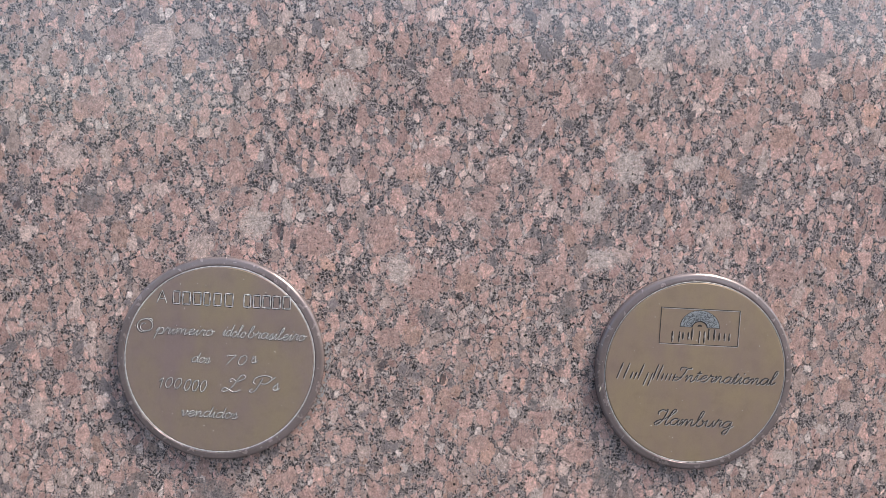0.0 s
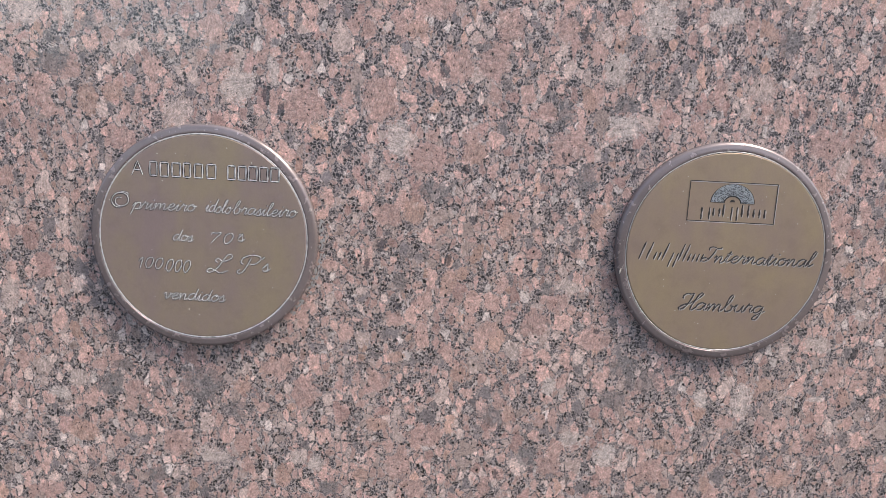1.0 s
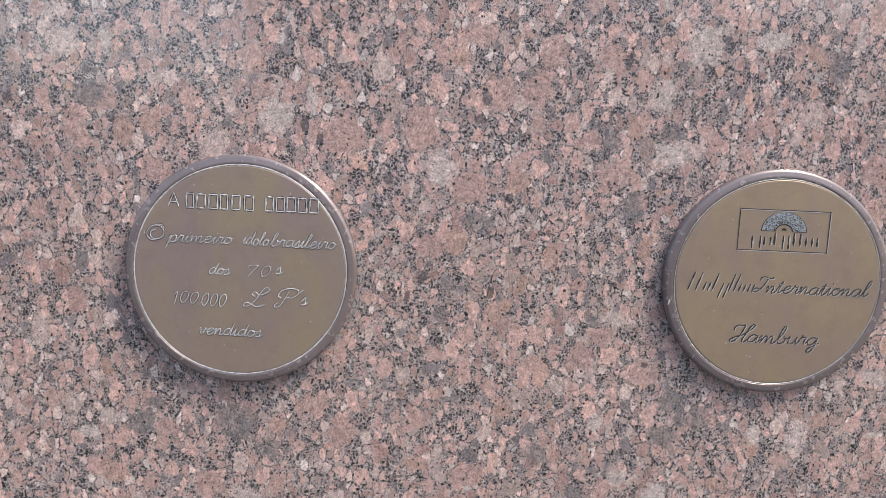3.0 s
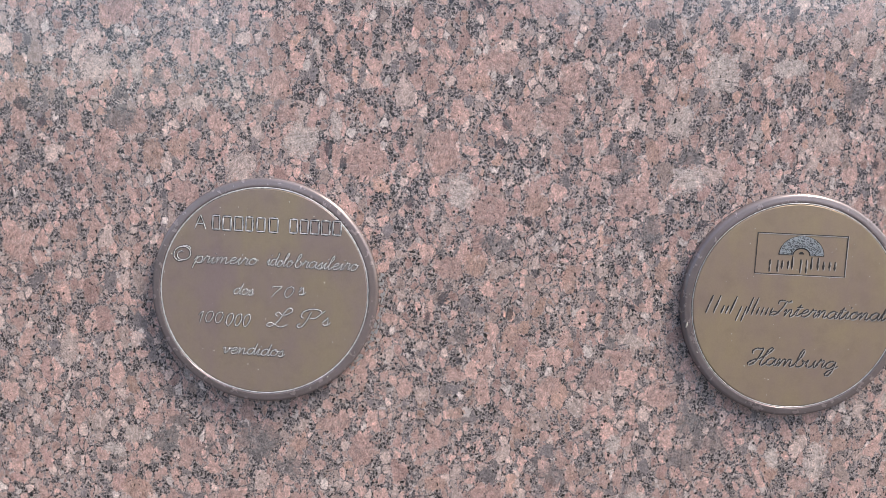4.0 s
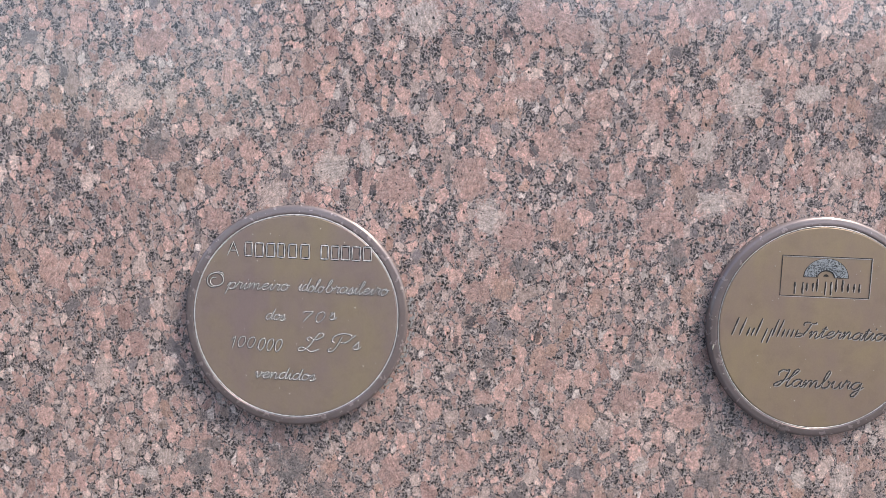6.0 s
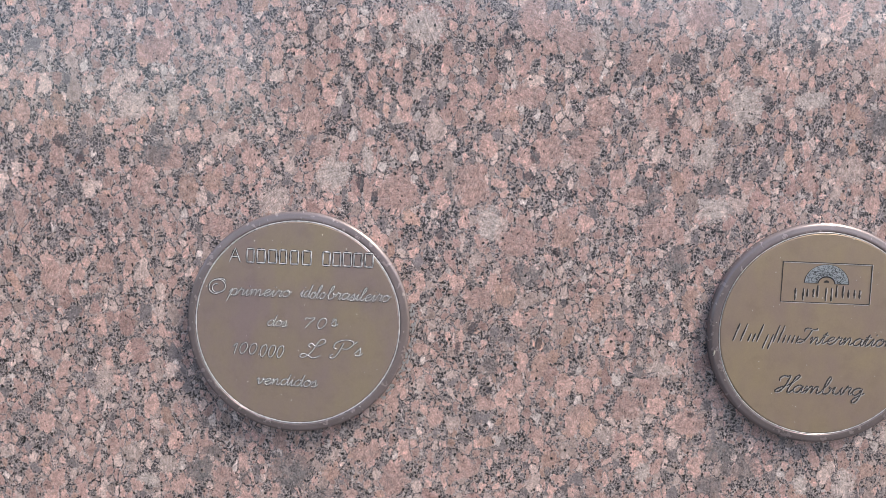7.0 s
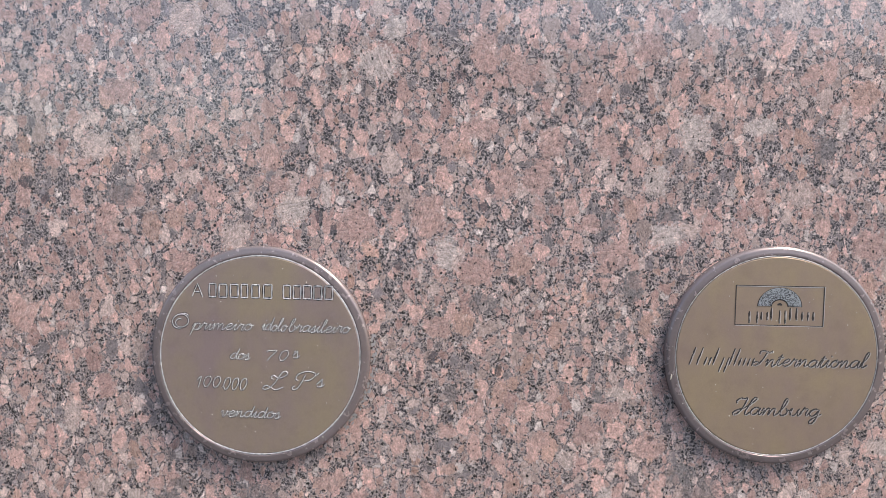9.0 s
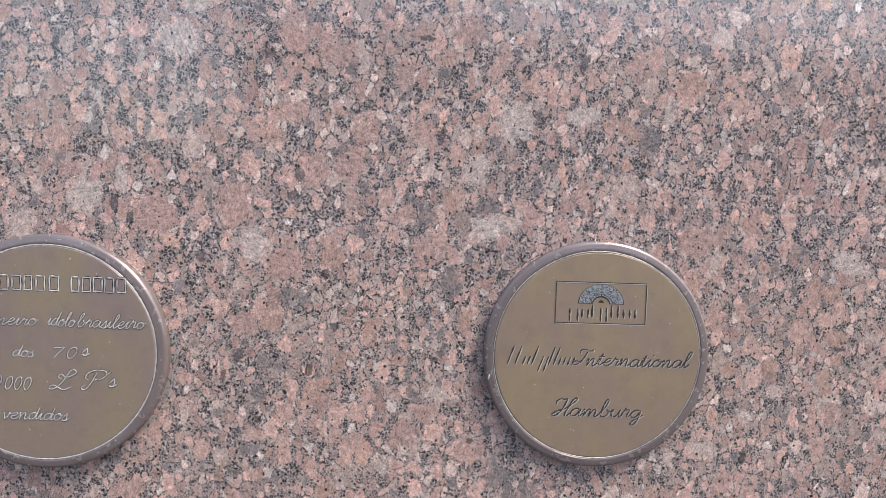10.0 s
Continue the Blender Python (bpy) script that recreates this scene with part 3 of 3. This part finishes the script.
bmesh.ops.create_icosphere(bm, subdivisions=2, radius=1.0, matrix=pose(-0.0563, -HR, -0.0125, 0, 14, 0) @ Matrix.Diagonal((0.00045, 0.0003, 0.0017, 1)))
part("paint_streak", bm, M_SPECK, right, "pale dried paint streak", True)

# ---- crystals of the slab that stand out singly: x, height over 1 m, half-width, half-height, in mm ----
PALES = [(-232, 112, 7.8, 7.0), (-211, 114, 2.9, 7.4), (-156, 64, 7.4, 7.4), (-124, 80, 8.6, 8.2), (-106, 89, 2.9, 7.8), (-40, 57, 5.8, 9.5), (73, 98, 6.2, 8.2), (152, 93, 7.4, 6.8), (80, 69, 8.6, 6.6), (173, 133, 2.5, 8.2), (-211, -83, 4.9, 4.9), (-230, -77, 4.9, 5.3)]
PALES_LOW = [(-136, -125, 8.6, 4.5), (-79, -128, 4.1, 4.9), (57, -18, 7.8, 2.9), (162, -80, 5.8, 9.9), (138, -80, 3.7, 5.8), (40, -37, 6.2, 8.2), (86, -117, 5.8, 7.0), (29, -56, 5.1, 4.5), (66, -107, 6.2, 4.1), (93, 125, 8.6, 9.9), (-221, -92, 6.2, 3.7), (182, -49, 2.5, 4.9), (275, 57, 11, 5.5)]
PINKS = [(-227, 73, 5.8, 6.8), (-132, 92, 6.2, 5.8), (-91, 72, 10.7, 9.9), (-50, 77, 8.6, 11.9), (-185, 50, 8.2, 5.8), (-27, 46, 7.4, 8.2), (-137, 108, 5.8, 7.8), (-34, 116, 7.8, 8.2), (51, 58, 9.9, 7.8), (-11, 96, 10.7, 6.8), (38, 75, 5.1, 4.5), (130, 88, 3.7, 8.2), (-86, -86, 6.6, 9.2), (-157, -119, 7.0, 7.4), (51, -28, 7.0, 4.5), (75, -48, 8.2, 6.2), (54, -123, 6.6, 6.2), (16, 118, 7.2, 7.8)]
ORANGES = [(-202, 69, 5.1, 7.8), (-189, 73, 5.1, 4.9), (60, 83, 3.7, 5.8), (191, 45, 3.7, 7.0), (-209, -114, 8.2, 5.8), (-121, -84, 4.5, 4.1), (-45, -103, 6.2, 4.1), (-34, -127, 6.6, 6.6), (1, -70, 4.1, 5.8), (29, -93, 2.9, 4.5), (120, -109, 6.2, 3.7), (1, 52, 6.2, 5.3), (-30, 19, 5.8, 7.0), (-9, -19, 4.1, 7.0)]
DARKS = [(-128, 98, 3.7, 1.4), (-66, 50, 3.3, 3.4), (-110, 76, 3.5, 4.9), (-102, 69, 2.5, 5.3), (55, 116, 2.9, 5.1), (90, 46, 3.3, 2.5), (-55, -111, 4.1, 1.0), (75, -43, 2.5, 1.8), (-17, 94, 3.3, 4.5), (-20, 83, 3.7, 2.9)]
GREYS = [(-143, -84, 10.7, 9.5), (-124, -98, 5.8, 5.3), (20, -96, 7.8, 5.8), (46, -21, 3.9, 3.7), (47, 75, 4.9, 7.0), (163, 117, 6.2, 6.8), (80, 79, 6.2, 5.8), (3, 105, 4.5, 3.7), (-200, 108, 4.1, 3.7), (-60, 80, 3.7, 5.8), (-220, 87, 8.2, 6.2), (62, 41, 5.3, 8.2), (-173, -88, 7.2, 5.3), (-187, -76, 5.8, 4.9), (103, -70, 10.3, 7.0)]
PALES_HIGH = [(-79, 159, 10.5, 8.7), (103, 188, 6.8, 6.2), (4, 162, 2.5, 1.6), (74, 118, 2.5, 3.7), (-97, 151, 1.6, 6.2), (129, 129, 9.3, 4.3), (-70, 178, 5.6, 6.8), (142, 191, 6.2, 5.6), (-246, -37, 4.7, 7.8), (200, -45, 6.2, 4.3), (290, 17, 5.0, 3.7), (-183, 182, 9.3, 8.1)]
PINKS_HIGH = [(-21, 167, 7.4, 10.5), (1, 157, 9.9, 7.4), (67, 171, 8.7, 7.4), (35, 146, 5.0, 7.4), (-23, 125, 9.3, 6.2), (46, 118, 5.3, 7.4), (-24, 48, 9.9, 7.4), (40, -40, 7.4, 6.8), (-32, -128, 7.4, 8.1), (114, -125, 8.1, 6.8), (256, 41, 4.3, 7.4), (270, -25, 5.6, 5.6), (-221, 141, 8.1, 6.8), (-207, 182, 5.6, 6.2), (8, 98, 8.1, 6.8), (-274, 18, 6.8, 8.1)]
ORANGES_HIGH = [(-129, 182, 2.5, 4.3), (154, 121, 2.8, 4.0), (-32, 114, 5.6, 4.3), (-1, -72, 4.0, 5.3), (271, 5, 3.4, 3.1), (220, 76, 4.3, 4.7), (98, 144, 2.8, 3.4), (183, 148, 8.1, 6.2), (-273, 98, 7.4, 5.6), (190, -127, 6.2, 5.0)]
DARKS_HIGH = [(-271, 92, 4.3, 5.3), (-260, 83, 3.4, 3.7), (-139, 155, 2.8, 2.8), (46, 165, 5.0, 1.9), (-46, -0, 3.4, 4.7), (127, 156, 2.8, 6.8), (-34, 155, 5.0, 4.3), (3, 16, 2.8, 2.5), (283, 111, 4.3, 3.1)]
PALES_MORE = [(-144, -125, 6.3, 3.4), (51, -76, 4.0, 4.6), (204, -77, 5.1, 1.7), (201, 54, 3.0, 7.3), (223, -27, 3.7, 3.0), (268, -19, 6.7, 4.3), (-89, -125, 5.1, 4.0)]
PINKS_MORE = [(-102, -72, 8.5, 5.1), (-20, -110, 6.8, 5.7), (15, -45, 5.1, 4.6), (-43, 17, 7.9, 5.5), (190, 66, 9.8, 6.7), (215, 55, 3.7, 4.9), (205, 24, 4.9, 5.5), (18, -138, 3.4, 5.7), (-179, -88, 6.3, 4.6), (-22, -141, 6.3, 5.1), (-228, -150, 6.8, 4.6), (-46, -78, 5.7, 5.7), (125, -112, 5.7, 4.6), (213, -63, 5.1, 5.7)]
ORANGES_MORE = [(-97, -135, 4.6, 5.7), (-53, -134, 4.0, 4.0), (146, -131, 2.8, 6.8), (173, -70, 5.1, 4.0), (-36, -63, 4.6, 2.8), (21, 13, 3.7, 6.7), (235, 2, 3.0, 3.7), (265, 41, 5.5, 4.3), (270, 17, 6.7, 4.3), (264, -5, 4.3, 4.3), (70, 20, 3.7, 6.1), (221, -76, 2.8, 5.1)]
GREYS_MORE = [(-193, -85, 8.0, 6.3), (92, -63, 8.5, 5.7), (88, -82, 8.5, 5.1), (-19, 30, 9.2, 5.5), (-35, -21, 3.7, 4.3), (234, 54, 2.4, 3.7), (-168, -138, 6.3, 4.6), (42, -119, 6.8, 5.7), (-71, -143, 6.3, 4.0), (224, -101, 4.0, 5.1)]
DARKS_MORE = [(44, -127, 2.8, 2.3), (24, -130, 2.8, 3.4), (-36, -34, 1.7, 2.3), (-54, -11, 1.8, 4.6), (-10, -7, 2.4, 4.0), (-3, 43, 2.4, 3.7), (19, 26, 2.4, 1.8), (55, 0, 3.0, 1.8), (201, 94, 2.4, 3.0), (177, 82, 2.4, 3.0), (282, 66, 2.1, 2.1), (272, 11, 5.5, 1.2), (223, -49, 3.0, 4.3), (49, 52, 1.2, 3.7), (76, -0, 2.7, 1.5)]
rng = random.Random(11)
layer = 0
for mat, spots in ((M_GREYGRAIN, GREYS), (M_GREYGRAIN, GREYS_MORE), (M_PINK, PINKS_MORE), (M_ORANGE, ORANGES_MORE), (M_PALE, PALES_MORE), (M_PINK, PINKS), (M_ORANGE, ORANGES), (M_PALE, PALES), (M_PALE, PALES_LOW), (M_PINK, PINKS_HIGH), (M_ORANGE, ORANGES_HIGH), (M_PALE, PALES_HIGH), (M_DARKGRAIN, DARKS), (M_DARKGRAIN, DARKS_HIGH), (M_DARKGRAIN, DARKS_MORE)):
    grow = 0.95 if mat == M_DARKGRAIN else 1.25
    for x, z, w, d in spots:
        layer += 1
        ob = part("crystal", pebble(grow * w / 1e3, grow * d / 1e3, 0.000015 + 0.0000005 * layer), mat, slab)
        ob.location = (x / 1e3, 0, 1 + z / 1e3)
        ob.rotation_euler = (0, radians(25 if x == 275 else rng.uniform(-14, 14)), 0)

# ---- patchy setting mortar squeezed out beside a disc ----
rng = random.Random(21)
smear = thing("mortar_smear", "patchy grey setting mortar beside a bronze medallion", "mortar", (-0.1397, 0, 1.0))
for i in range(64):
    a = radians(rng.uniform(-42, 12))
    r = RADIUS + abs(rng.gauss(0, 0.0016)) + 0.0002
    w, d = rng.uniform(0.0003, 0.0009), rng.uniform(0.0004, 0.0014)
    bm = bmesh.new()
    ring = []
    for k in range(11):
        t = math.tau * k / 11
        u = rng.uniform(0.7, 1.15)
        ring.append(bm.verts.new((w * u * math.cos(t), -0.00018 - 0.000002 * i, d * u * math.sin(t))))
    hub = bm.verts.new((0, -0.0004, 0))
    for k in range(11):
        bm.faces.new((hub, ring[k], ring[(k + 1) % 11]))
    bmesh.ops.recalc_face_normals(bm, faces=bm.faces[:])
    ob = part("mortar_patch", bm, M_GLUE, smear)
    ob.location = (r * math.cos(a), 0, r * math.sin(a))
    ob.rotation_euler = (0, -a, 0)
